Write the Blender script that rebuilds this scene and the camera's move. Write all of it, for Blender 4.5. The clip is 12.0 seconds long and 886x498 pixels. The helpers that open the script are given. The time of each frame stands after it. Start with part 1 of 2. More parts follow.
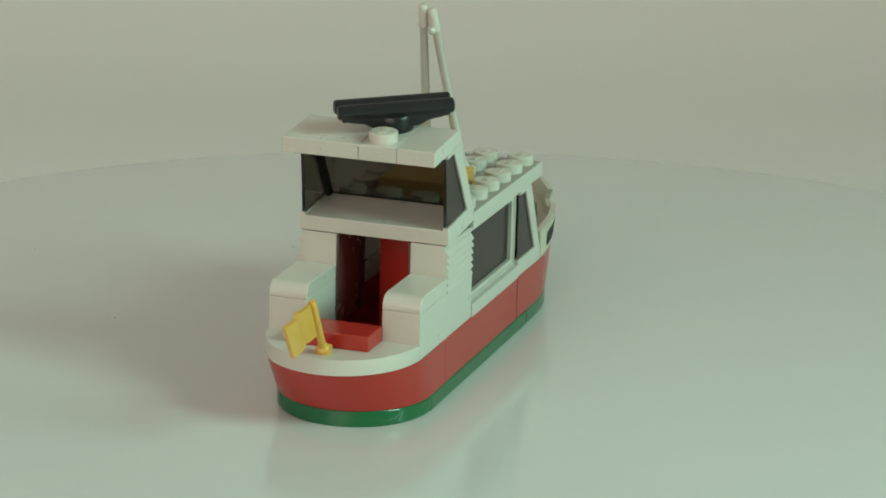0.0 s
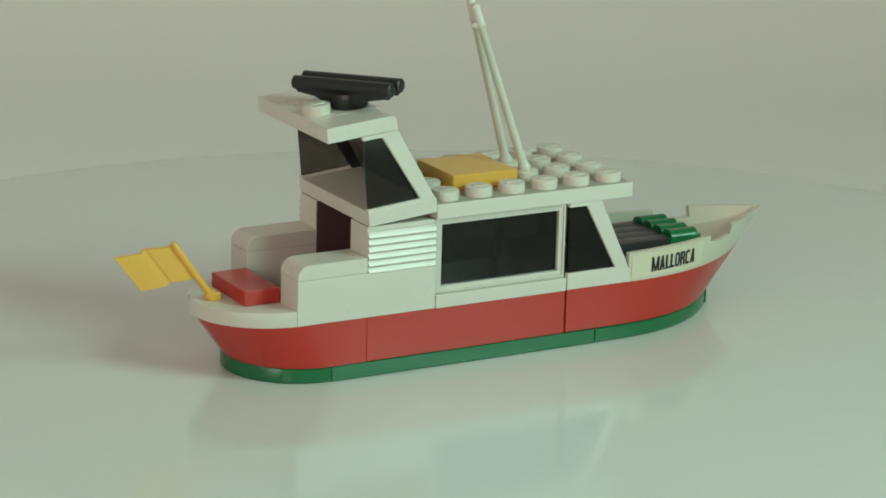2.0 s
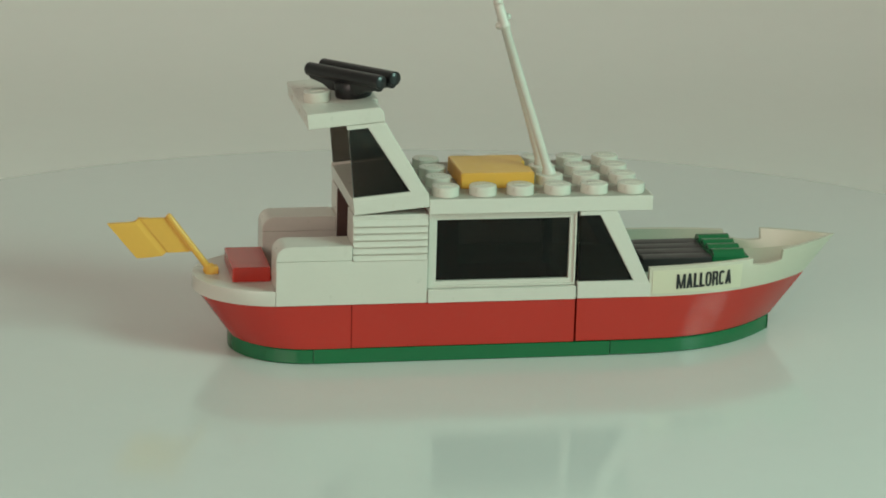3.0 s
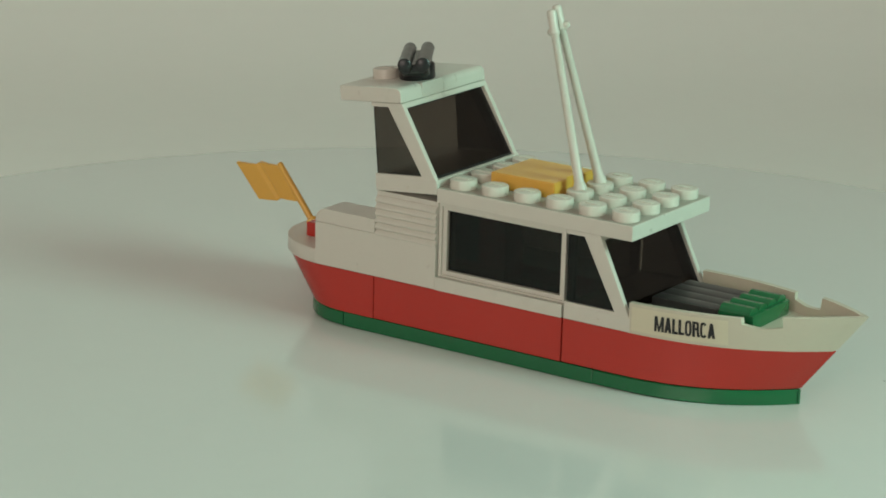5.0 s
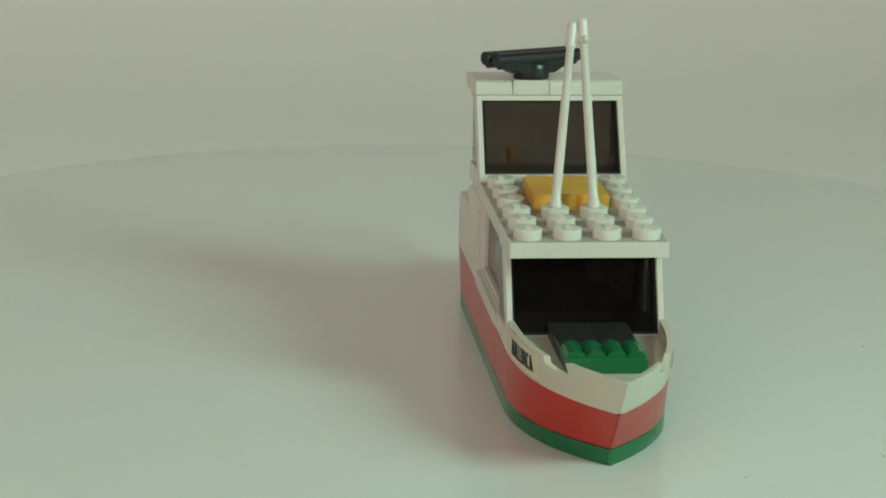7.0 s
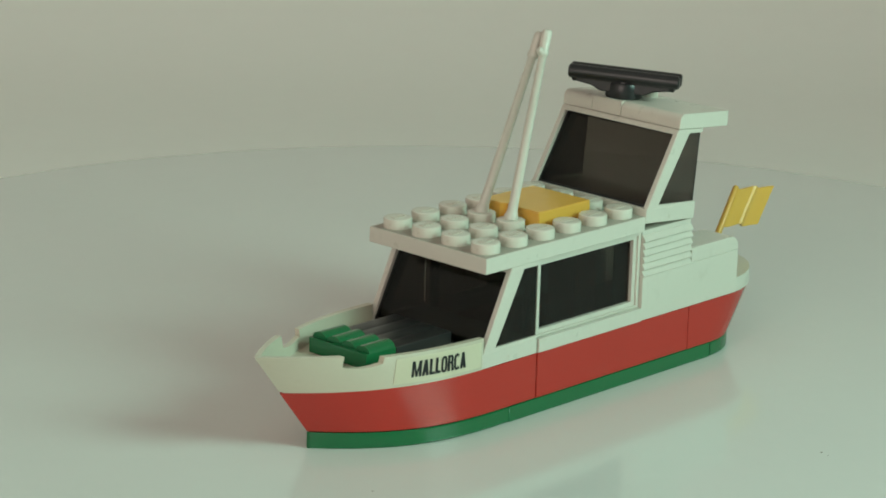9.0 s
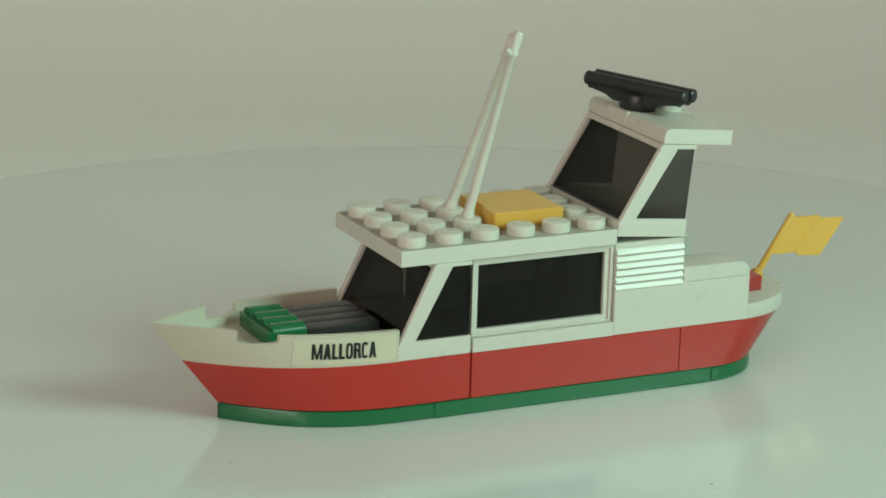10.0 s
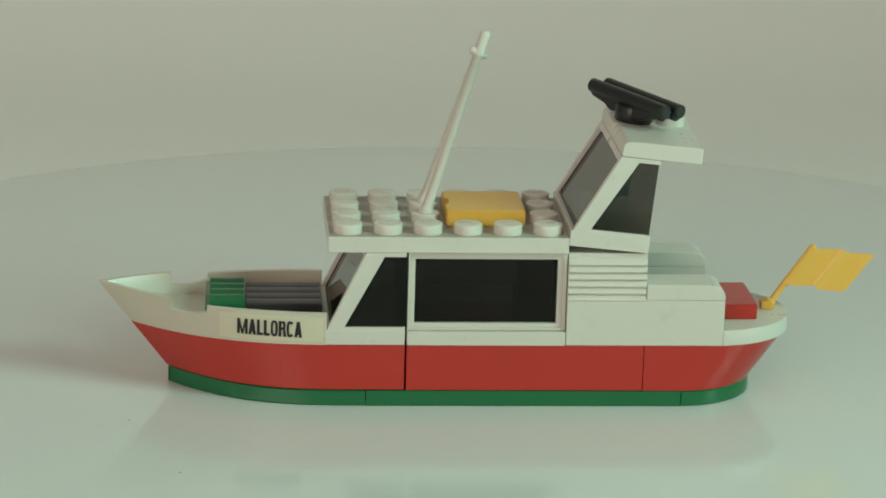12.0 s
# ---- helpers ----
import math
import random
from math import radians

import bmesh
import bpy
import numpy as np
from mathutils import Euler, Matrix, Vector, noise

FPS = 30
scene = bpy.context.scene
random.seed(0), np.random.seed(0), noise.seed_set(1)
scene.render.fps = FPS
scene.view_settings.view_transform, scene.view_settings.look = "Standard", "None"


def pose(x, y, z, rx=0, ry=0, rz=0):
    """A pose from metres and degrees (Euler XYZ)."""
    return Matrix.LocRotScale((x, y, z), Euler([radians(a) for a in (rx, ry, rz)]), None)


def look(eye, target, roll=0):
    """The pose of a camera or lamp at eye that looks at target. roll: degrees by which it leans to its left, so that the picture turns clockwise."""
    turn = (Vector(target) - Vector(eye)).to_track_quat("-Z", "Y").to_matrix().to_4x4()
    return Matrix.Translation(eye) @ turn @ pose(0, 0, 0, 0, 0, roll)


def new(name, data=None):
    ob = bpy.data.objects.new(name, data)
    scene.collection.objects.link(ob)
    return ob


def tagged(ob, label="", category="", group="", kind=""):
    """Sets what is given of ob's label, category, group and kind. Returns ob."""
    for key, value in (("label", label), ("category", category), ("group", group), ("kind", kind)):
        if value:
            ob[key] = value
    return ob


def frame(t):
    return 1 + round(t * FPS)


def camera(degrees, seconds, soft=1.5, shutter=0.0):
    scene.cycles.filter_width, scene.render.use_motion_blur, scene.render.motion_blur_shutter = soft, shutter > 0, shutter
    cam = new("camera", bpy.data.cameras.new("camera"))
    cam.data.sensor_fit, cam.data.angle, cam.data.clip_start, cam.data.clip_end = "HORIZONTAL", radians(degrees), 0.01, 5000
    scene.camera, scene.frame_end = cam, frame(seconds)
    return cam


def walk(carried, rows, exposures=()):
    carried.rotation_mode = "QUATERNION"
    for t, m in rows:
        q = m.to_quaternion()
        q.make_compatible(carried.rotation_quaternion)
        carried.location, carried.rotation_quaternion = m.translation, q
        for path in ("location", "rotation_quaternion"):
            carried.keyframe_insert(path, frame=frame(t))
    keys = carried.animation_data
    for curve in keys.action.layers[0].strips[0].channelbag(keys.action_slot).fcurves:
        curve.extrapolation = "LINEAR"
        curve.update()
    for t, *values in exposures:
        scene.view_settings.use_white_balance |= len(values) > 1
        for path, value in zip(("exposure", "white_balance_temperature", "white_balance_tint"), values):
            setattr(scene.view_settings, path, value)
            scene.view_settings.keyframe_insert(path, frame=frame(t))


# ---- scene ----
# ---- camera: stands still on its tripod ----
cam = camera(17.91, 12.0, soft=1.8)
EYE = (0.0, -0.56864, 0.18441)
YAW, PITCH, ROLL = radians(0.97), radians(-15.77), 1.6
AHEAD = (-math.sin(YAW) * math.cos(PITCH), math.cos(YAW) * math.cos(PITCH), math.sin(PITCH))
STAND = look(EYE, tuple(e + a for e, a in zip(EYE, AHEAD)), ROLL)
walk(cam, [(0.0, STAND), (12.0, STAND)], exposures=[(0.0, 0.0), (12.0, 0.0)])

# ---- light: diffused lamp beside the camera, added fills overhead and in the south wall ----
world = bpy.data.worlds.new("room_dark")
world.use_nodes = True
world.node_tree.nodes["Background"].inputs[0].default_value = (0.02, 0.02, 0.02, 1)
scene.world = world


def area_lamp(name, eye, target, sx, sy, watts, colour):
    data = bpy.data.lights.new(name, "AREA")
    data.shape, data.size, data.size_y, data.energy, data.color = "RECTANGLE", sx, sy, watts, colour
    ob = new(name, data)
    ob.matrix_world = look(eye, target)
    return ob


area_lamp("key_lamp", (0.62, -0.352, 0.40), (-0.03, -0.70, 0.0), 0.41, 0.32, 6.7, (0.57, 1.0, 0.84))
# unseen overhead fill, added for the soft ambient level
area_lamp("overhead_fill", (-0.25, 0.0, 1.58), (-0.2, 0.02, 0.0), 1.5, 1.5, 1.0, (1.0, 0.97, 0.86))
# warm fill added to brighten left-facing sides; no window is known here
area_lamp("front_left_fill", (-0.85, -1.93, 0.70), (-0.85, 0.0, 0.70), 1.28, 1.18, 16.8, (1.0, 0.85, 0.76))

# ---- materials ----


def material(name, colour, rough, vary=0.05, scale=90.0, bump=0.03, speck=0.0, speck_colour=(0.2, 0.16, 0.1), rough_vary=0.12, **inputs):
    """A plastic, paper or lacquer: colour with two scales of variation, fine relief, uneven gloss, sparse grime."""
    m = bpy.data.materials.new(name)
    m.use_nodes = True
    n, l = m.node_tree.nodes, m.node_tree.links
    p = n["Principled BSDF"]
    co = n.new("ShaderNodeTexCoord")
    big, fine, grime = (n.new("ShaderNodeTexNoise") for _ in range(3))
    for tex, s, d in ((big, scale, 3.0), (fine, scale * 14, 4.0), (grime, scale * 3.1, 8.0)):
        tex.inputs["Scale"].default_value, tex.inputs["Detail"].default_value = s, d
        l.new(co.outputs["Object"], tex.inputs["Vector"])
    mix = n.new("ShaderNodeMix")
    mix.data_type = "RGBA"
    mix.inputs["A"].default_value = (*[c * (1 - vary) for c in colour], 1)
    mix.inputs["B"].default_value = (*[min(1.0, c * (1 + vary)) for c in colour], 1)
    add = n.new("ShaderNodeMath")
    add.operation = "MULTIPLY_ADD"
    add.inputs[1].default_value, add.inputs[2].default_value = 0.35, 0.0
    l.new(fine.outputs["Fac"], add.inputs[0])
    tot = n.new("ShaderNodeMath")
    tot.operation = "ADD"
    l.new(add.outputs[0], tot.inputs[0])
    half = n.new("ShaderNodeMath")
    half.operation = "MULTIPLY"
    half.inputs[1].default_value = 0.65
    l.new(big.outputs["Fac"], half.inputs[0])
    l.new(half.outputs[0], tot.inputs[1])
    l.new(tot.outputs[0], mix.inputs["Factor"])
    last = mix.outputs["Result"]
    if speck:
        ramp = n.new("ShaderNodeValToRGB")
        ramp.color_ramp.elements[0].position, ramp.color_ramp.elements[1].position = 0.62, 0.80
        ramp.color_ramp.elements[1].color = (speck, speck, speck, 1)
        l.new(grime.outputs["Fac"], ramp.inputs["Fac"])
        dirt = n.new("ShaderNodeMix")
        dirt.data_type = "RGBA"
        l.new(ramp.outputs["Color"], dirt.inputs["Factor"])
        l.new(last, dirt.inputs["A"])
        dirt.inputs["B"].default_value = (*speck_colour, 1)
        last = dirt.outputs["Result"]
    l.new(last, p.inputs["Base Color"])
    span = n.new("ShaderNodeMapRange")
    span.inputs["To Min"].default_value, span.inputs["To Max"].default_value = rough * (1 - rough_vary * 2), rough * (1 + rough_vary * 2)
    l.new(grime.outputs["Fac"], span.inputs["Value"])
    l.new(span.outputs["Result"], p.inputs["Roughness"])
    if bump:
        b = n.new("ShaderNodeBump")
        b.inputs["Strength"].default_value, b.inputs["Distance"].default_value = bump, 0.0004
        l.new(big.outputs["Fac"], b.inputs["Height"])
        l.new(b.outputs["Normal"], p.inputs["Normal"])
    for key, value in inputs.items():
        p.inputs[key.replace("_", " ")].default_value = value
    return m


WHITE = material("aged_white_plastic", (0.605, 0.575, 0.505), 0.30, 0.04, speck=0.10)
CREAM = material("yellowed_white_plastic", (0.57, 0.52, 0.415), 0.21, 0.06, speck=0.18, speck_colour=(0.42, 0.33, 0.2))
STUDW = material("worn_white_plastic", (0.63, 0.595, 0.515), 0.24, 0.08, scale=260, speck=0.45, speck_colour=(0.36, 0.28, 0.19))
RED = material("red_plastic", (0.45, 0.028, 0.018), 0.24, 0.07, speck=0.04)
GREEN = material("green_plastic", (0.010, 0.128, 0.045), 0.22, 0.08)
YELLOW = material("yellow_plastic", (0.73, 0.40, 0.07), 0.33, 0.06, Subsurface_Weight=0.0)
BLACK = material("black_plastic", (0.012, 0.012, 0.013), 0.34, 0.15)
INK = material("black_ink", (0.010, 0.010, 0.012), 0.55, 0.2)
STICKER = material("yellowed_sticker_paper", (0.60, 0.55, 0.41), 0.42, 0.06, speck=0.12, speck_colour=(0.45, 0.36, 0.2))
DISC = material("glossy_white_acrylic", (0.665, 0.675, 0.645), 0.12, 0.03, scale=14, bump=0.01, speck=0.03, rough_vary=0.22, IOR=1.48)
PAPER = material("white_backdrop_paper", (0.86, 0.855, 0.805), 0.75, 0.03, scale=9, bump=0.05)
PAINT = material("wall_paint", (0.72, 0.715, 0.69), 0.8, 0.04, scale=4, bump=0.1)
FLOORING = material("dark_floor_boards", (0.20, 0.15, 0.11), 0.5, 0.2, scale=6, bump=0.1)
# darker grey holds the shade between the roof studs; its speckle is random
STUD_SHADE = material("stud_shade_plastic", (0.37, 0.345, 0.29), 0.55, 0.16, scale=200, speck=0.4, speck_colour=(0.26, 0.22, 0.17))
CHARCOAL = material("charcoal_plastic", (0.022, 0.0215, 0.0215), 0.38, 0.15)
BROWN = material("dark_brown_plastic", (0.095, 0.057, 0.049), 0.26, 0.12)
DUST = material("grey_dust", (0.16, 0.15, 0.12), 0.8, 0.3, scale=900)

GLASS = material("smoky_transparent_plastic", (0.106, 0.085, 0.072), 0.012, 0.05, scale=60, bump=0.0, Transmission_Weight=1.0, IOR=1.38)

# ---- small builders; all shapes are drawn in millimetres ----
MM = 0.001


def part(name, bm, mat, parent, label="", m=None, smooth=0.0):
    """Links a bmesh, drawn in millimetres, as one mesh object under its thing."""
    me = bpy.data.meshes.new(name)
    if m is not None:
        bm.transform(m)
    bm.transform(Matrix.Scale(MM, 4))
    bmesh.ops.recalc_face_normals(bm, faces=bm.faces)
    bm.to_mesh(me)
    bm.free()
    if smooth:
        me.shade_smooth()
        me.set_sharp_from_angle(angle=radians(smooth))
    me.materials.append(mat)
    ob = new(name, me)
    ob.parent = parent
    return tagged(ob, label)


def shared(name, ob, parent, m):
    """One more piece on the mesh of ob, moved by m (millimetres)."""
    other = new(name, ob.data)
    other.parent = parent
    mm = m.copy()
    mm.translation *= MM
    other.matrix_basis = mm
    return other


def box(x0, x1, y0, y1, z0, z1, bevel=0.2, bm=None):
    own = bmesh.new()
    bmesh.ops.create_cube(own, size=1.0)
    for v in own.verts:
        v.co = Vector(((x0 + x1) / 2 + v.co.x * (x1 - x0), (y0 + y1) / 2 + v.co.y * (y1 - y0), (z0 + z1) / 2 + v.co.z * (z1 - z0)))
    if bevel:
        bmesh.ops.bevel(own, geom=own.edges[:], offset=bevel, segments=2, affect="EDGES", profile=0.6)
    return own if bm is None else merge(bm, own)


def merge(bm, own):
    me = bpy.data.meshes.new("scratch")
    own.to_mesh(me)
    own.free()
    bm.from_mesh(me)
    bpy.data.meshes.remove(me)
    return bm


def prism(outline, y0, y1, bevel=0.15):
    """An outline in x and z, carried from y0 to y1."""
    bm = bmesh.new()
    a = [bm.verts.new((x, y0, z)) for x, z in outline]
    b = [bm.verts.new((x, y1, z)) for x, z in outline]
    bm.faces.new(a)
    bm.faces.new(b[::-1])
    for i in range(len(a)):
        j = (i + 1) % len(a)
        bm.faces.new((a[j], a[i], b[i], b[j]))
    bmesh.ops.recalc_face_normals(bm, faces=bm.faces)
    if bevel:
        bmesh.ops.bevel(bm, geom=bm.edges[:], offset=bevel, segments=1, affect="EDGES")
    return bm


def lathe(profile, n=24):
    """A profile of (radius, height) turned round the z axis, closed at both ends."""
    bm = bmesh.new()
    rings = [[bm.verts.new((r * math.cos(k * math.tau / n), r * math.sin(k * math.tau / n), z)) for k in range(n)] for r, z in profile]
    for a, b in zip(rings, rings[1:]):
        for k in range(n):
            bm.faces.new((a[k], a[(k + 1) % n], b[(k + 1) % n], b[k]))
    bm.faces.new(rings[0][::-1])
    bm.faces.new(rings[-1])
    return bm


def along(a, b):
    """The pose that carries the z axis from a towards b."""
    a, b = Vector(a), Vector(b)
    return Matrix.Translation(a) @ (b - a).to_track_quat("Z", "Y").to_matrix().to_4x4()


# ---- the room and the table ----


def sheet(name, verts, faces, mat, thick, label="", kind="structure", smooth=0.0):
    bm = bmesh.new()
    vs = [bm.verts.new(v) for v in verts]
    for f in faces:
        bm.faces.new([vs[i] for i in f])
    bmesh.ops.recalc_face_normals(bm, faces=bm.faces)
    bmesh.ops.solidify(bm, geom=bm.faces[:], thickness=thick)
    ob = part(name, bm, mat, None, smooth=smooth)
    return tagged(ob, label, kind=kind)


def slab(name, x0, x1, y0, y1, z0, z1, mat, label=""):
    return tagged(part(name, box(x0, x1, y0, y1, z0, z1, 0), mat, None), label, kind="structure")


slab("floor", -1600, 1600, -1900, 1300, -850, -800, FLOORING, "dark wooden floor of the room")
slab("ceiling", -1600, 1600, -1900, 1300, 1650, 1700, PAINT, "plain white ceiling")
slab("wall_north", -1600, 1600, 1300, 1360, -800, 1650, PAINT, "plain white wall")


def wall_with_opening():
    """The wall behind the camera, with an opening added to hold the fill lamp."""
    bm = box(-1600, -1500, -1960, -1900, -800, 1650, 0)
    merge(bm, box(-200, 1600, -1960, -1900, -800, 1650, 0))
    merge(bm, box(-1500, -200, -1960, -1900, -800, 100, 0))
    merge(bm, box(-1500, -200, -1960, -1900, 1300, 1650, 0))
    return tagged(part("wall_south", bm, PAINT, None), "plain white wall with an opening added for the fill lamp", kind="structure")


wall_with_opening()
slab("wall_east", 1600, 1660, -1960, 1360, -800, 1650, PAINT, "plain white wall")
slab("wall_west", -1660, -1600, -1960, 1360, -800, 1650, PAINT, "plain white wall")


def table():
    top = tagged(new("table"), "plain white table that carries the turntable", "table")
    part("tabletop", box(-600, 600, -480, 760, -62, -33, 2), PAINT, top)
    for x in (-560, 560):
        for y in (-440, 720):
            part("leg", box(x - 25, x + 25, y - 25, y + 25, -800, -62, 2), PAINT, top)
    return top


def backdrop():
    """Seamless paper: flat on the table, then a wide cove up the back."""
    prof = [(-440, -32)] + [(y, -32) for y in range(-300, 381, 85)]
    for k in range(1, 49):
        a = k / 48 * math.pi / 2
        prof.append((380 + 300 * math.sin(a), -32 + 300 * (1 - math.cos(a))))
    prof.append((680, 700))
    n = len(prof)
    verts = [(x, y, z) for x in (-590, 590) for y, z in prof]
    faces = [(i, i + 1, n + i + 1, n + i) for i in range(n - 1)]
    return sheet("backdrop", verts, faces, PAPER, 0.6, "seamless white paper sweep behind the turntable", smooth=60)


table()
backdrop()

# ---- the turntable ----
DISC_R, DISC_OFF = 188.0, (-2.8, -1.1)


def turntable():
    t = tagged(new("turntable"), "round glossy white turntable disc with dust specks on it", "turntable")
    prof = [(DISC_R - 1.2, -6.0), (DISC_R - 0.3, -5.6), (DISC_R, -5.0), (DISC_R, -1.0), (DISC_R - 0.3, -0.3), (DISC_R - 1.0, -0.03), (DISC_R - 2.0, 0.0), (DISC_R - 4.0, 0.0), (90, 0.0), (4, 0.0)]
    part("disc", lathe(prof, 192), DISC, t, m=Matrix.Translation((*DISC_OFF, 0)), smooth=40)
    part("foot", lathe([(70, -31.4), (70, -9), (60, -6.05)], 48), PAINT, t, smooth=40)
    rng = random.Random(4)
    for x, y, r, stretch in SPECKS:
        bm = bmesh.new()
        bmesh.ops.create_icosphere(bm, subdivisions=1, radius=r * 0.7)
        for v in bm.verts:
            v.co = Vector((v.co.x * stretch, v.co.y, v.co.z * 0.18)) * rng.uniform(0.8, 1.2)
        part("dust_speck", bm, DUST, t, m=pose(x, y, r * 0.06, 0, 0, rng.uniform(0, 180)))
    return t


SPECKS = [
    (63.5, 69.5, 0.35, 1.2),
    (-5.6, 83.8, 0.4, 1.3),
    (79.0, 51.7, 0.15, 3),
    (76.3, 59.1, 0.14, 2.5),
    (73.9, 40.1, 0.3, 1.5),
    (79.0, 43.6, 0.25, 1.3),
    (113.5, 11.7, 0.2, 2),
    (109.9, 18.3, 0.14, 2.5),
    (118.0, 10.8, 0.16, 2),
    (36.7, 124.8, 0.3, 1.6),
    (-5.0, 85.8, 0.25, 1),
]

TURNTABLE = turntable()

# ---- the boat: x to the bow, y to port, z up from the disc ----
BOAT = tagged(new("toy_boat"), "plastic brick motor yacht, red hull, green keel, white cabin", "toy boat")


def bow_half(x, z):
    """Half the breadth of the bow at x and height z."""
    tip = 47.7 + (z - 3.2) * 0.785
    u = (x - 10.0) / (tip - 10.0)
    return 16.0 if u <= 0 else 16.0 * max(0.0, 1 - u ** 2.8)


def bow_tip(z):
    return 47.7 + (z - 3.2) * 0.785


def stern_half(x, z):
    z = max(3.2, min(z, 12.8))
    k = (z - 3.2) / 9.6
    start, end = -56.0 - 6.0 * k, -72.3 - 6.9 * k
    u = (start - x) / (start - end)
    return 16.0 if u <= 0 else 16.0 * math.sqrt(max(0.0, 1 - u * u))


def hull_block(x_flat, levels, half, end, n=18, blunt=0.0):
    """A closed block between x_flat and the rounded or pointed end, lofted over the given heights."""
    bm = bmesh.new()
    rings = []
    for z in levels:
        e = end(z)
        ring = []
        for i in range(n + 1):
            f = math.sin(i / n * math.pi / 2)
            x = x_flat + (e - x_flat) * f
            ring.append((x, half(x, z) if i < n else blunt))
        loop = [bm.verts.new((x, y, z)) for x, y in ring] + [bm.verts.new((x, -y, z)) for x, y in (ring[::-1] if blunt else ring[-2::-1])]
        rings.append(loop)
    m = len(rings[0])
    for a, b in zip(rings, rings[1:]):
        for i in range(m):
            j = (i + 1) % m
            bm.faces.new((a[i], a[j], b[j], b[i]))
    bm.faces.new(rings[0][::-1])
    bm.faces.new(rings[-1])
    bmesh.ops.recalc_face_normals(bm, faces=bm.faces)
    return bm


def stern_end(z):
    return -72.3 - 6.9 * max(0.0, min(1.0, (z - 3.2) / 9.6))


GAP = 0.06
part("keel_bow", hull_block(8 + GAP, [0.0, 0.3, 2.92, 3.2], lambda x, z: bow_half(x, 3.2) * (0.978 if z in (0.0, 3.2) else 1.0), lambda z: 47.7, blunt=0.4), GREEN, BOAT, smooth=35)
part("keel_middle", box(-56 + GAP, 8 - GAP, -16, 16, 0, 3.2, 0.28), GREEN, BOAT)
part("keel_stern", hull_block(-56 - GAP, [0.0, 0.3, 2.92, 3.2], lambda x, z: stern_half(x, 3.2) * (0.978 if z in (0.0, 3.2) else 1.0), lambda z: -72.3), GREEN, BOAT, smooth=35)
part("hull_bow", hull_block(0.36, [3.48, 6, 9, 12.8], bow_half, bow_tip, blunt=0.15), RED, BOAT, "glossy red flared bow section", smooth=35)


def hull_middle():
    """An open trough: floor, two thick sides."""
    t, x0, x1 = 3.0, -48 + GAP, 0 - GAP
    outline = [(-16, 3.32), (16, 3.32), (16, 12.8), (16 - t, 12.8), (16 - t, 5.2), (t - 16, 5.2), (t - 16, 12.8), (-16, 12.8)]
    bm = prism(outline, x0, x1, 0.12)
    for v in bm.verts:
        v.co.x, v.co.y = v.co.y, v.co.x
    return bm


part("hull_middle", hull_middle(), RED, BOAT)
part("hull_stern", hull_block(-48 - GAP, [3.34, 6, 9, 12.8], stern_half, stern_end), RED, BOAT, "glossy red rounded stern section", smooth=35)


def white_end(z):
    return -79.8


def white_half(x, z):
    u = (-62.0 - x) / 17.8
    return 16.0 if u <= 0 else 16.0 * math.sqrt(max(0.0, 1 - u * u))


part("stern_deck", hull_block(-64 - GAP, [12.82, 13.1, 15.7, 16.0], lambda x, z: white_half(x, z) * (0.993 if z in (12.82, 16.0) else 1.0), white_end), WHITE, BOAT, "rounded white after deck", smooth=35)


def fore_deck():
    """Flat beside the hatch, then rising like a spoon to the stem."""
    bm = bmesh.new()
    n, rows = 26, []
    for i in range(n + 1):
        x = 16.2 + (59.4 - 16.2) * i / n
        f = max(0.0, (x - 43.5) / 16.5)
        z = 15.9 + 4.4 * f ** 1.6
        h = max(0.05, bow_half(x, z) - 0.75)
        low = max(12.84, 3.5 + (x - 47.7) / 0.785)
        low = min(low, z - 0.2)
        hl = max(0.03, bow_half(x, low) - 0.75)
        row = [(x, -hl, low)] + [(x, h * k / 4, z + 0.9 * f * (k / 4) ** 2 * (1 - f)) for k in range(-4, 5)] + [(x, hl, low)]
        rows.append([bm.verts.new(p) for p in row])
    for a, b in zip(rows, rows[1:]):
        for k in range(len(a) - 1):
            bm.faces.new((a[k], a[k + 1], b[k + 1], b[k]))
    bm.faces.new(rows[0])
    bm.faces.new(rows[-1][::-1])
    return bm


part("fore_deck", fore_deck(), CREAM, BOAT, "yellowed white deck rising to the stem", smooth=50)


def rail_height(x):
    """Top of the bow's bulwark: a high after stretch with the name, a dip, then the raised stem."""
    if x <= 39.8:
        return 19.2 + 0.4 * (x - 16) / 23.8
    if x < 47.5:
        f = (x - 39.8) / 7.7
        return 18.3 - 0.55 * math.sin(f * math.pi) + 0.0 * f
    return 20.6 + 0.75 * (x - 47.5) / 14.2


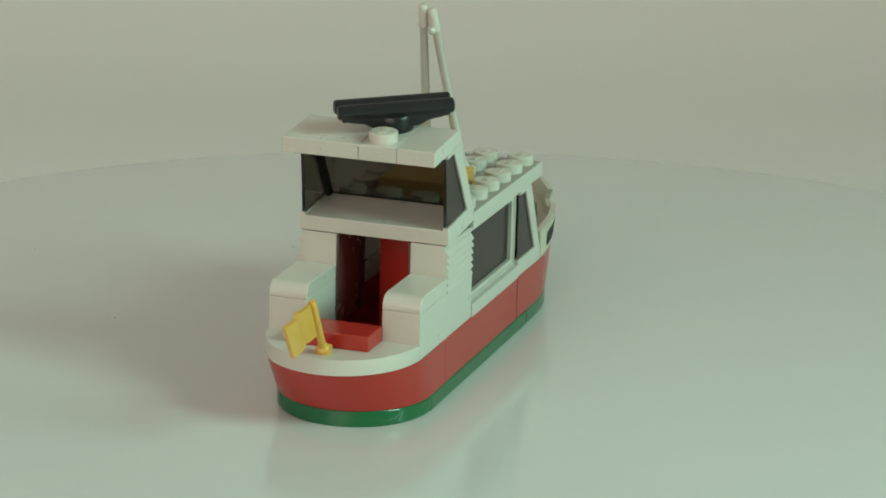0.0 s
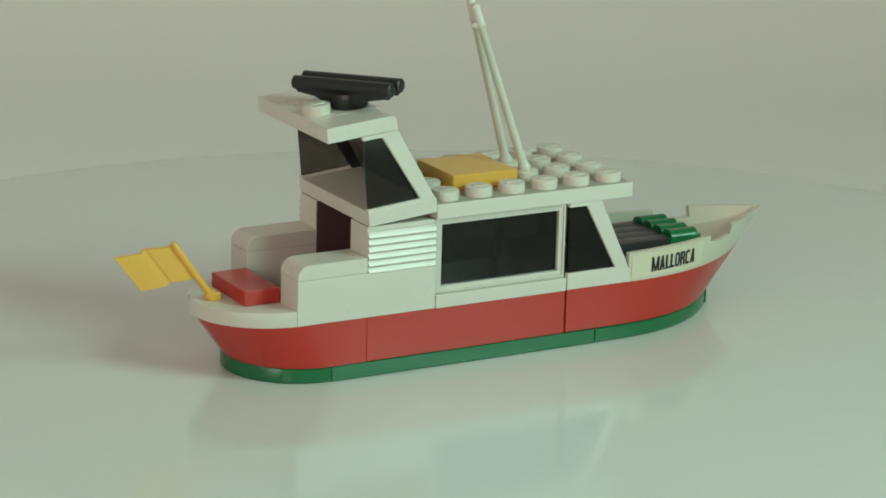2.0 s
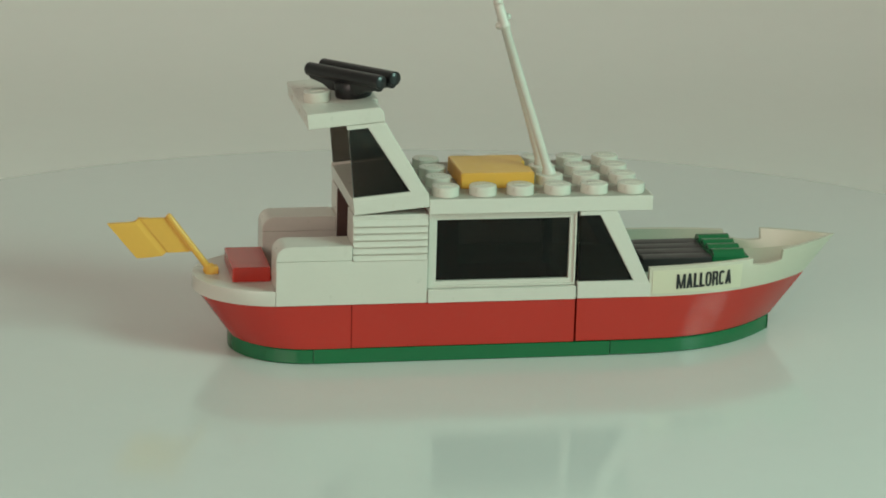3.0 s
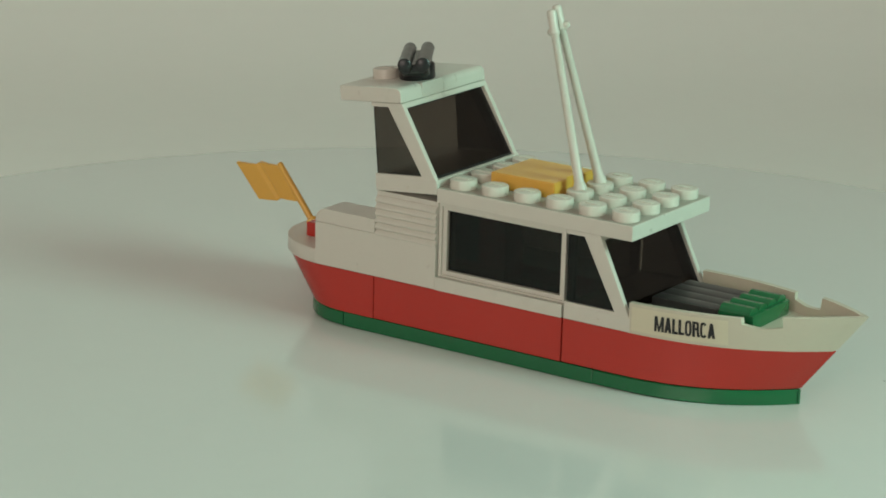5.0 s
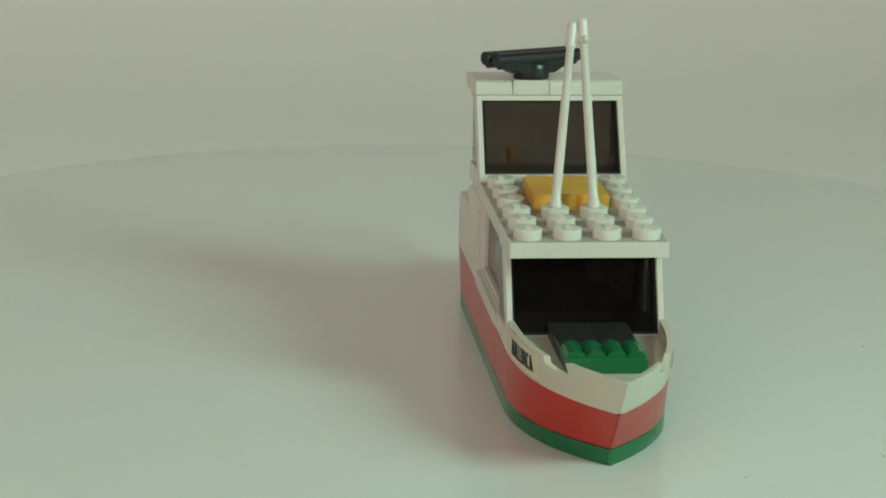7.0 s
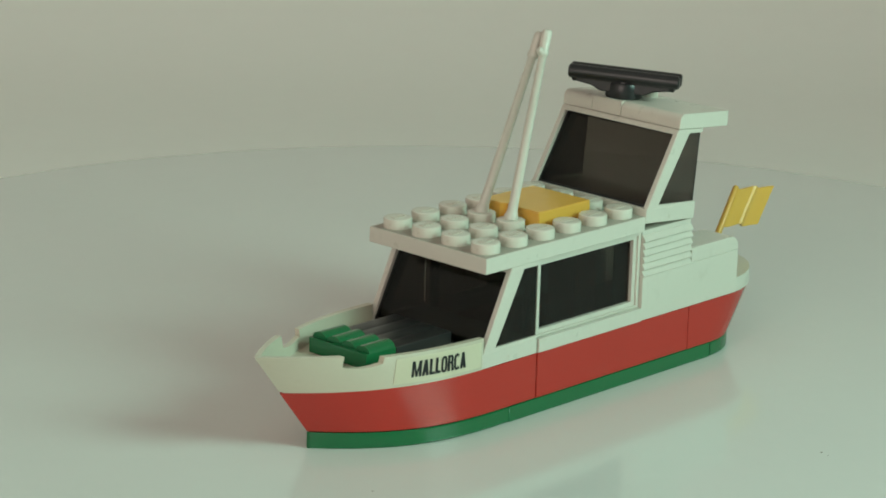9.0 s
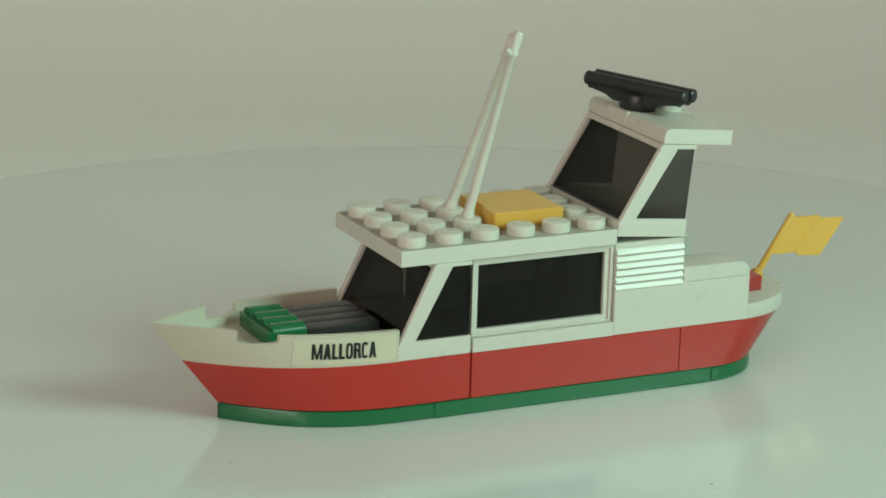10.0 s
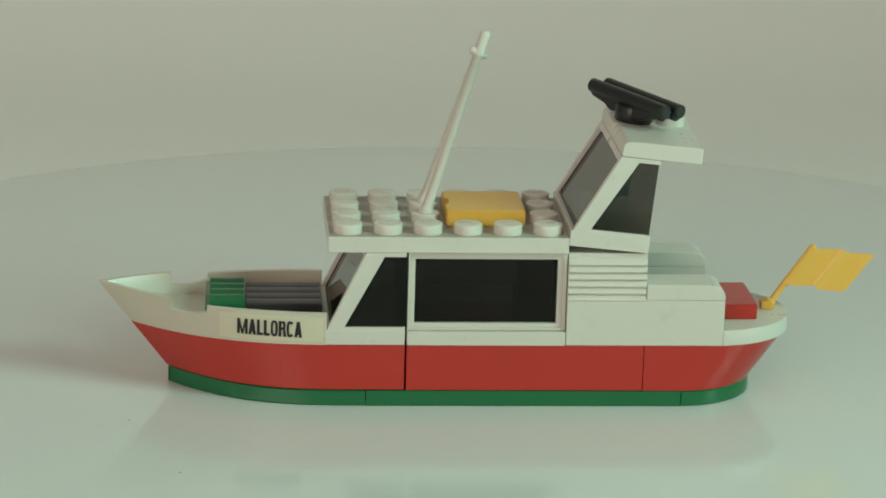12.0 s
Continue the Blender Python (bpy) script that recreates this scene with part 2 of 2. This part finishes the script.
def bulwark():
    """Upright columns at steps of x, each with an outer and an inner face."""
    bm = bmesh.new()
    wall = 1.3
    tip = bow_tip(21.35)
    xs = [16 + 23.8 * i / 14 for i in range(15)] + [39.9 + 7.55 * i / 8 for i in range(9)] + [47.5 + (tip - 47.5) * i / 16 for i in range(17)]
    for side in (1, -1):
        cols = []
        for x in xs:
            top = rail_height(x)
            low = min(top, max(12.82, 3.2 + (x - 47.7) / 0.785))
            outer = []
            for h in (0.0, 0.2, 0.4, 0.6, 0.8, 1.0):
                z = low + (top - low) * h
                outer.append((x, bow_half(x, z), z))
            inner = [(px, max(0.0, py - wall), pz) for px, py, pz in outer[::-1]]
            cols.append([bm.verts.new((px, side * py, pz)) for px, py, pz in outer + inner])
        for a, b in zip(cols, cols[1:]):
            for i in range(len(a) - 1):
                bm.faces.new((a[i], a[i + 1], b[i + 1], b[i]))
        bm.faces.new(cols[0])
    bmesh.ops.remove_doubles(bm, verts=bm.verts[:], dist=0.01)
    bmesh.ops.dissolve_degenerate(bm, dist=0.005, edges=bm.edges[:])
    return bm


RAIL = part("bulwark", bulwark(), CREAM, BOAT, "yellowed white bow bulwark with a stepped rail", smooth=40)


def on_rail(x, z, side, out):
    return Vector((x, side * (bow_half(x, z) + out), z))


def sticker(side):
    bm = bmesh.new()
    n, rows = 16, 3
    front = [[bm.verts.new(on_rail(16.7 + 20.6 * i / n, 13.5 + (5.0 + 0.3 * i / n) * j / rows, side, 0.12)) for j in range(rows + 1)] for i in range(n + 1)]
    for i in range(n):
        for j in range(rows):
            bm.faces.new((front[i][j], front[i + 1][j], front[i + 1][j + 1], front[i][j + 1]))
    bmesh.ops.recalc_face_normals(bm, faces=bm.faces)
    bmesh.ops.solidify(bm, geom=bm.faces[:], thickness=0.1)
    return bm


def ring(w, y0, y1, s, a0, a1, n=14):
    """A squarish bowl as quads: between the angles a0 and a1 (degrees), in a box w wide from y0 to y1, s thick."""
    def at(a, shrink):
        c, d = math.cos(a), math.sin(a)
        hx, hy = w / 2 - shrink, (y1 - y0) / 2 - shrink
        k = (abs(c) ** 3.2 + abs(d) ** 3.2) ** (-1 / 3.2)
        return w / 2 + hx * c * k, (y0 + y1) / 2 + hy * d * k
    turns = [radians(a0 + (a1 - a0) * i / n) for i in range(n + 1)]
    return [[at(a, 0), at(b, 0), at(b, s), at(a, s)] for a, b in zip(turns, turns[1:])]


def bar(x0, y0, x1, y1):
    return [(x0, y0), (x1, y0), (x1, y1), (x0, y1)]


S = 0.175
GLYPHS = {
    "M": (0.64, [bar(0, 0, S * 0.9, 1), bar(0.64 - S * 0.9, 0, 0.64, 1), [(0.02, 1), (S, 1), (0.32 + S * 0.3, 0.0), (0.32 - S * 0.3, 0.0)],
                 [(0.64 - S, 1), (0.62, 1), (0.32 + S * 0.3, 0.0), (0.32 - S * 0.3, 0.0)]]),
    "A": (0.46, [[(0, 0), (S, 0), (0.23 + S * 0.5, 1), (0.23 - S * 0.5, 1)], [(0.46 - S, 0), (0.46, 0), (0.23 + S * 0.5, 1), (0.23 - S * 0.5, 1)], bar(0.09, 0.18, 0.37, 0.32)]),
    "L": (0.37, [bar(0, 0, S, 1), bar(S, 0, 0.37, 0.17)]),
    "O": (0.43, ring(0.43, -0.01, 1.01, 0.145, 0, 360, 24)),
    "R": (0.44, [bar(0, 0, S, 1)] + ring(0.42, 0.44, 1.0, 0.145, -120, 130, 16) + [[(0.29 - S * 0.2, 0.5), (0.30, 0.0), (0.30 + S, 0.0), (0.40, 0.5)]]),
    "C": (0.42, ring(0.42, -0.01, 1.01, 0.145, 40, 320, 20)),
}


def lettering(side):
    """The boat's name in narrow heavy capitals, laid on the bulwark; it reads towards the bow to starboard, towards the stern to port."""
    bm = bmesh.new()
    pen, polys = 0.0, []
    for char in "MALLORCA":
        wide, shapes = GLYPHS[char]
        polys += [[(pen + x, y) for x, y in shape] for shape in shapes]
        pen += wide + 0.045
    pen -= 0.045
    for k, shape in enumerate(polys):
        face = []
        for f, g in shape:
            f /= pen
            x = (22.0 + 12.8 * f) if side < 0 else (33.8 - 12.9 * f)
            face.append(bm.verts.new(on_rail(x, 14.35 + 3.25 * g + 0.02 * (x - 22), side, 0.17 + 0.006 * (k % 5))))
        bm.faces.new(face)
    bmesh.ops.recalc_face_normals(bm, faces=bm.faces)
    bmesh.ops.solidify(bm, geom=bm.faces[:], thickness=0.04)
    return bm


for side in (1, -1):
    part("name_sticker", sticker(side), STICKER, RAIL, "yellowed paper sticker under the name")
    part("name_letters", lettering(side), INK, RAIL, "black printed letters MALLORCA")


def cargo_cover():
    """Ribbed dark block and the ribbed green block before it on the fore deck."""
    def ribbed(x0, x1, z0, z_rib, r, setback):
        bm = box(x0, x1, -7.9, 7.9, z0, z_rib, 0.2)
        for k in range(4):
            y = -5.94 + 3.96 * k
            pts = [(y + 1.9 * math.cos(a), z_rib - 0.1 + r * math.sin(a)) for a in [math.pi * i / 8 for i in range(9)]]
            own = bmesh.new()
            a = [own.verts.new((x0 + 0.25, p, q)) for p, q in pts]
            b = [own.verts.new((x1 - setback, p, q)) for p, q in pts]
            own.faces.new(a)
            own.faces.new(b[::-1])
            for i in range(len(a) - 1):
                own.faces.new((a[i], a[i + 1], b[i + 1], b[i]))
            own.faces.new((a[-1], a[0], b[0], b[-1]))
            merge(bm, own)
        return bm
    part("ribbed_hatch", ribbed(16.6, 32.0, 15.92, 18.85, 0.24, 0.05), CHARCOAL, BOAT, "dark ribbed hatch on the fore deck", smooth=40)
    part("ribbed_locker", ribbed(32.1, 40.2, 15.92, 19.0, 1.35, 0.9), GREEN, BOAT, "green ribbed locker before the hatch", smooth=40)


cargo_cover()

# ---- cabin ----


def windscreen(x, z, tilt, name):
    """A raked windscreen unit: base, pillars, head, smoky panes. x, z: its after lower corner."""
    m = pose(x, 0, z, 0, -tilt, 0)
    base = part(name, box(0.05, 16, -16, 16, 0, 3.1, 0.18), WHITE, BOAT, "white raked windscreen unit with smoky panes", m=m)
    for y0, y1 in ((-14.66, -14.0), (14.0, 14.66)):
        part("pillar_lining", prism([(14.3, 3.2), (11.9, 3.2), (3.9, 18.25), (6.6, 18.25)], y0, y1, 0.05), BLACK, base, "black lining inside the pillar", m=m)
    gasket = bmesh.new()
    for k0, k1, y0, y1 in ((0.0, 1.0, -14.7, -14.25), (0.0, 1.0, 14.25, 14.7), (0.0, 0.028, -14.3, 14.3), (0.97, 1.0, -14.3, 14.3)):
        xa, za, xb, zb = 15.02 - 7.5 * k0, 3.12 + 15.0 * k0, 15.02 - 7.5 * k1, 3.12 + 15.0 * k1
        merge(gasket, prism([(xa, za), (xa - 0.4, za), (xb - 0.4, zb), (xb, zb)], y0, y1, 0))
    part("pane_gasket", gasket, BLACK, base, "thin black edge round the pane", m=m)
    for y0, y1 in ((-15.97, -14.7), (14.7, 15.97)):
        part("pillar", prism([(15.97, 2.6), (12.5, 2.6), (12.4, 3.2), (4.3, 18.4), (8.1, 19.12)], y0, y1), WHITE, base, m=m)
    for y0, y1 in ((-15.93, -14.75), (14.75, 15.93)):
        part("side_rail", box(0.1, 7.6, y0, y1, 18.25, 19.13, 0.1), WHITE, base, m=m)
        part("side_rail", box(0.1, 14.2, y0, y1, 2.9, 3.7, 0.1), WHITE, base, m=m)
    part("head", prism([(8.7, 18.1), (8.05, 19.14), (5.2, 19.14), (5.7, 18.1)], -15.9, 15.9, 0.1), WHITE, base, m=m)
    part("front_pane", prism([(14.9, 3.05), (14.1, 3.05), (6.6, 18.2), (7.4, 18.2)], -14.72, 14.72, 0), GLASS, base, "smoky dark pane", m=m)
    for y in (-15.5, 14.8):
        part("side_pane", prism([(12.6, 3.6), (0.35, 3.6), (0.35, 18.3), (4.6, 18.3)], y, y + 0.7, 0), GLASS, base, "smoky dark pane", m=m)
    for y in (-16.0, 16.0):
        part("mould_mark", box(8.1, 8.7, y - 0.06, y + 0.06, 0.7, 1.5, 0.02), STUDW, base, m=m)
    return m


windscreen(0.3, 12.84, 0, "cabin_windscreen")


def side_window(side):
    """Sill, a thin outer frame, a sash one step back, and a pane set well back."""
    def lie(a, b):
        return (a, b) if side > 0 else (-b, -a)
    sill = part("side_window", box(-31.92, -0.05, *lie(13.0, 16.25), 12.84, 15.7, 0.15), WHITE, BOAT, "white window frame on a raised sill with a smoky pane")
    for z0, z1 in ((15.76, 16.2), (31.2, 31.95)):
        part("frame_rail", box(-31.9, -0.1, *lie(13.0, 15.2), z0, z1, 0.12), WHITE, sill)
    for x0, x1 in ((-31.88, -31.1), (-0.5, -0.12)):
        part("frame_post", box(x0, x1, *lie(13.0, 15.17), 16.1, 31.25, 0.1), WHITE, sill)
    for z0, z1 in ((16.15, 17.1), (30.45, 31.25)):
        part("sash_rail", box(-31.15, -0.45, *lie(13.1, 14.75), z0, z1, 0.12), WHITE, sill)
    for x0, x1 in ((-31.12, -30.05), (-1.5, -0.48)):
        part("sash_post", box(x0, x1, *lie(13.1, 14.73), 16.95, 30.55, 0.12), WHITE, sill)
    part("pane", box(-30.3, -1.2, *lie(13.3, 13.9), 16.95, 30.6, 0), GLASS, sill, "smoky dark pane")


for side in (1, -1):
    side_window(side)

# black strips added behind the cabin seam so that its gap stays dark
for side in (1, -1):
    part("seam_filler", box(-0.9, 0.9, *((12.0, 12.95) if side > 0 else (-12.95, -12.0)), 12.84, 31.8, 0.05), BLACK, BOAT)
part("cabin_pillar", box(-30, -23, -2.3, 5.0, 5.22, 31.9, 0.2), RED, BOAT, "red brick pillar inside the cabin")

STUD = [(2.9, -0.1), (2.9, 1.75), (2.84, 1.95), (2.68, 2.05), (2.3, 2.07), (0.3, 2.07)]


def stud():
    """A round stud with a small raised mark of plain bars on its top."""
    bm = lathe(STUD, 24)
    for x, w in ((-1.35, 0.34), (-0.62, 0.42), (0.12, 0.46), (0.86, 0.42), (1.42, 0.3)):
        merge(bm, box(x - w / 2, x + w / 2, -0.75, 0.75, 2.0, 2.24, 0.06))
    merge(bm, box(-1.5, 1.5, -0.72, -0.45, 2.0, 2.22, 0.05))
    return bm



def roof():
    plate = part("cabin_roof", box(-32, 16, -16, 16, 32.0, 35.2, 0.18), WHITE, BOAT, "white studded roof plate with worn studs")
    # thin sheet over the plate, painting in the shade among the studs
    part("stud_shade_film", box(-31.7, 15.7, -15.7, 15.7, 35.1, 35.24, 0), STUD_SHADE, plate, "thin film with the shade between the studs painted into its grey")
    first = None
    for i in range(6):
        for j in range(4):
            x, y = 12 - 8 * i, 12 - 8 * j
            if i in (3, 4) and j in (1, 2):
                continue
            if first is None:
                first = part("stud", stud(), STUDW, plate, smooth=35)
                first.matrix_basis = Matrix.Translation((x * MM, y * MM, 35.2 * MM))
            else:
                shared("stud", first, plate, Matrix.Translation((x, y, 35.2)))
    return plate


roof()


def hatch_outline():
    bm = bmesh.new()
    pts = [(-24, -8), (-24, 8), (-8, 8), (-8, 2.5), (-9.2, 1.6), (-9.2, -1.6), (-8, -2.5), (-8, -8)]
    a = [bm.verts.new((x * 0.992 - 0.1, y * 0.985, 35.24)) for x, y in pts]
    b = [bm.verts.new((x * 0.992 - 0.1, y * 0.985, 38.6)) for x, y in pts]
    bm.faces.new(a[::-1])
    bm.faces.new(b)
    for i in range(len(a)):
        j = (i + 1) % len(a)
        bm.faces.new((a[i], a[j], b[j], b[i]))
    bmesh.ops.bevel(bm, geom=bm.edges[:], offset=0.2, segments=2, affect="EDGES")
    return bm


part("roof_hatch", hatch_outline(), YELLOW, BOAT, "yellow square hatch tile on the roof")

# two whip masts that lean together
for base, tip in (((-4, 4, 37.25), (-15.4, 1.95, 74.2)), ((-4, -4, 37.25), (-15.4, 0.05, 73.4))):
    length = (Vector(tip) - Vector(base)).length
    prof = [(1.4, -0.2), (1.45, 0.6), (1.25, 1.1), (1.06, 1.7), (1.0, 3.0), (0.84, length - 5.5), (1.08, length - 5.3), (1.18, length - 4.7), (0.98, length - 4.2), (1.05, length - 0.9), (0.95, length - 0.3), (0.6, length)]
    mast = part("mast", lathe(prof, 16), WHITE, BOAT, "thin white whip mast with a thick tip", m=along(base, tip), smooth=50)
    part("mast_knob", lathe([(0.4, -0.5), (0.75, -0.3), (0.8, 0.6), (0.4, 1.1)], 12), WHITE, mast,
         m=along(base, tip) @ Matrix.Translation((0, 0.9 if base[1] > 0 else -0.9, length - 4.7)) @ pose(0, 0, 0, -70 if base[1] > 0 else 70, 0, 0), smooth=50)

# ---- cockpit ----


def cockpit_side(side):
    y0, y1 = (8.0, 16.0) if side > 0 else (-16.0, -8.0)
    part("cockpit_wall", box(-64, -32.05, y0, y1, 12.84, 22.4, 0.18), WHITE, BOAT)
    arc = [(-64 + 2.6 - 2.6 * math.sin(a), 25.6 - 2.6 + 2.6 * math.cos(a)) for a in [math.pi / 2 * i / 6 for i in range(7)]]
    part("locker_cap", prism([(-48.05, 22.44), (-48.05, 25.6)] + arc + [(-64, 22.44)], y0, y1, 0.12), WHITE, BOAT, "white locker top with a rounded after edge", smooth=30)
    brick = part("louvre_brick", box(-48, -32.05, y0 + (0.0 if side > 0 else 0.7), y1 - (0.7 if side > 0 else 0.0), 22.44, 32.0, 0.12), WHITE, BOAT, "white brick with six louvre slats")
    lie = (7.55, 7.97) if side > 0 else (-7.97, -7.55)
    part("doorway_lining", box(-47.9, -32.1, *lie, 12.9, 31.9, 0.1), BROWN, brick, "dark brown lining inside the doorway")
    slat = None
    face = side * 15.25
    for k in range(6):
        z = 22.0 + 1.49 * k
        if slat is None:
            prof = [(0.0, 0.0), (0.75, 0.12), (0.95, 0.38), (0.85, 0.7), (0.25, 1.5), (0.0, 1.55)]
            bm = bmesh.new()
            a = [bm.verts.new((-47.9, side * p, q)) for p, q in prof]
            b = [bm.verts.new((-32.15, side * p, q)) for p, q in prof]
            bm.faces.new(a)
            bm.faces.new(b[::-1])
            for i in range(len(a)):
                j = (i + 1) % len(a)
                bm.faces.new((a[i], a[j], b[j], b[i]))
            slat = part("slat", bm, WHITE, brick, smooth=40)
            slat.matrix_basis = Matrix.Translation((0, face * MM, z * MM))
        else:
            shared("slat", slat, brick, Matrix.Translation((0, face, z)))


for side in (1, -1):
    cockpit_side(side)

part("stern_seat", box(-72.2, -64.15, -8.2, 8.0, 16.02, 19.2, 0.25), RED, BOAT, "red bench tile on the after deck")

# ---- flybridge, tipped a little backwards ----
FLY = windscreen(-47.9, 32.15, 5.5, "flybridge_windscreen")


def fly_tile(x0, x1, y0, y1, rounded):
    r = 1.5 if rounded else 0.3
    arc = [(x1 - r + r * math.sin(a), 22.4 - r + r * math.cos(a)) for a in [math.pi / 2 * i / 5 for i in range(6)]]
    return prism([(x0, 19.22), (x0, 22.4)] + arc + [(x1, 19.22)], y0, y1, 0.12)


part("flybridge_roof_tile", fly_tile(-8, 8, 0.05, 16, True), WHITE, BOAT, "white roof tile with a rounded front edge", m=FLY, smooth=30)
part("flybridge_roof_tile", fly_tile(-8, 8, -16, -8.05, True), WHITE, BOAT, "white roof tile with a rounded front edge", m=FLY, smooth=30)
middle = part("flybridge_roof_plate", fly_tile(-8, 8, -7.95, -0.05, False), WHITE, BOAT, "narrow white roof plate with one free stud", m=FLY)
part("stud", stud(), STUDW, middle, m=FLY @ Matrix.Translation((-4.2, -4, 22.4)), smooth=35)

DOT = lathe([(0.5, 0.0), (0.5, 0.1), (0.36, 0.14), (0.3, 0.05)], 12)
for y in (8.0, -4.0, -12.0):
    part("mould_mark", DOT.copy(), STUDW, middle, m=FLY @ pose(-8.0, y, 20.7, 0, -90, 0))
DOT.free()


def radar():
    """Twin black barrels on a wedge, turning on a round foot."""
    m = FLY @ pose(3.6, -3.4, 22.42, 0, 0, -58)
    foot = part("radar", lathe([(3.7, 0), (3.9, 0.25), (3.9, 3.0), (3.7, 3.3)], 24), BLACK, BOAT, "black twin-barrel radar on a round foot", m=m, smooth=40)
    body = prism([(-4.6, 1.2), (4.6, 1.2), (6.6, 2.2), (9.7, 2.7), (10.0, 3.1), (10.0, 4.6), (-10.0, 4.6), (-10.0, 3.1), (-9.7, 2.7), (-6.6, 2.2)], -2.9, 2.9, 0.25)
    part("radar_body", body, BLACK, foot, m=m)
    part("pivot_pin", lathe([(0.5, -3.0), (0.55, -2.9), (0.55, 2.9), (0.5, 3.0)], 12), BLACK, foot, m=m @ pose(0, 0, 3.3, 90, 0, 0), smooth=40)
    for y in (-1.95, 1.95):
        tube = lathe([(1.1, -11.8), (1.45, -11.5), (1.48, 11.5), (1.1, 11.8)], 18)
        part("barrel", tube, BLACK, foot, m=m @ pose(0, y, 4.7, 0, 90, 0), smooth=40)
        rib = lathe([(0.9, -10.95), (1.2, -10.7), (1.2, 10.7), (0.9, 10.95)], 16)
        part("barrel_rib", rib, BLACK, foot, "shorter rounded rib under the barrel", m=m @ pose(0, y * 0.92, 3.75, 0, 90, 0), smooth=40)


radar()

# ---- flag at the stern ----


def flag():
    base, tip = Vector((-75.6, -0.4, 16.0)), Vector((-85.2, -1.5, 29.3))
    pole = part("flag_pole", lathe([(1.3, 0.0), (1.45, 0.6), (1.3, 1.8), (0.75, 2.2), (0.72, (tip - base).length - 0.4), (0.5, (tip - base).length)], 14), YELLOW, BOAT, "slanting yellow flag pole", m=along(base, tip), smooth=45)
    part("pole_clip", box(-76.9, -74.4, -1.7, 0.9, 16.02, 17.6, 0.25), YELLOW, pole)
    bm = bmesh.new()
    lower = base.lerp(tip, 0.40)
    top = tip - (tip - base).normalized() * 0.5
    grid = []
    # two flat panels with a pressed fold between them: along, sideways, drop
    for f, wave, dip in ((0.0, 0.0, 0.0), (0.05, 0.12, -0.35), (0.12, 0.0, -0.4), (0.30, -0.05, -0.45), (0.45, 0.02, -0.45), (0.49, 0.22, -0.45), (0.52, 0.2, -0.75), (0.56, -0.02, -1.1), (0.75, -0.08, -1.3), (1.0, 0.05, -1.5)):
        up = Vector((-12.9 * f, 0.2 * f + wave, dip))
        lo = Vector((-12.2 * f, 0.2 * f + wave, dip - 0.2 * f))
        grid.append((bm.verts.new(top + up), bm.verts.new((top + up).lerp(lower + lo, 0.5)), bm.verts.new(lower + lo)))
    for a, b in zip(grid, grid[1:]):
        for j in range(2):
            bm.faces.new((a[j], b[j], b[j + 1], a[j + 1]))
    bmesh.ops.recalc_face_normals(bm, faces=bm.faces)
    bmesh.ops.solidify(bm, geom=bm.faces[:], thickness=0.8)
    part("flag", bm, YELLOW, pole, "stiff yellow plastic flag with a pressed fold", smooth=20)


flag()

# ---- what moves: the disc turns, and the boat rides on it off its centre ----
BOAT_AT = Vector((18.99, 15.28, 0.0)) * MM
TURN = [
    (0.0, 72.4), (0.5, 62.5), (1.0, 49.9), (1.5, 40.3), (2.0, 30.6), (2.5, 21.0), (3.0, 11.8), (3.2, 7.6),
    (3.6, -1.0), (4.0, -9.9), (4.4, -19.0), (4.8, -28.4), (5.0, -33.0), (5.5, -45.2), (6.0, -57.4), (6.5, -70.4),
    (7.0, -82.0), (7.5, -95.4), (7.7, -100.3), (8.1, -110.3), (8.5, -120.4), (8.9, -130.0), (9.3, -138.9),
    (9.5, -143.5), (10.0, -152.9), (10.5, -161.1), (11.0, -168.1), (11.5, -173.4), (11.75, -174.3), (12.0, -174.4),
]


def motions():
    walk(TURNTABLE, [(t, pose(0, 0, 0, 0, 0, a)) for t, a in TURN])
    rows = []
    for t, a in TURN:
        p = Matrix.Rotation(radians(a), 3, "Z") @ BOAT_AT
        rows.append((t, pose(p.x, p.y, 0.00005, 0, 0, a)))
    walk(BOAT, rows)


motions()
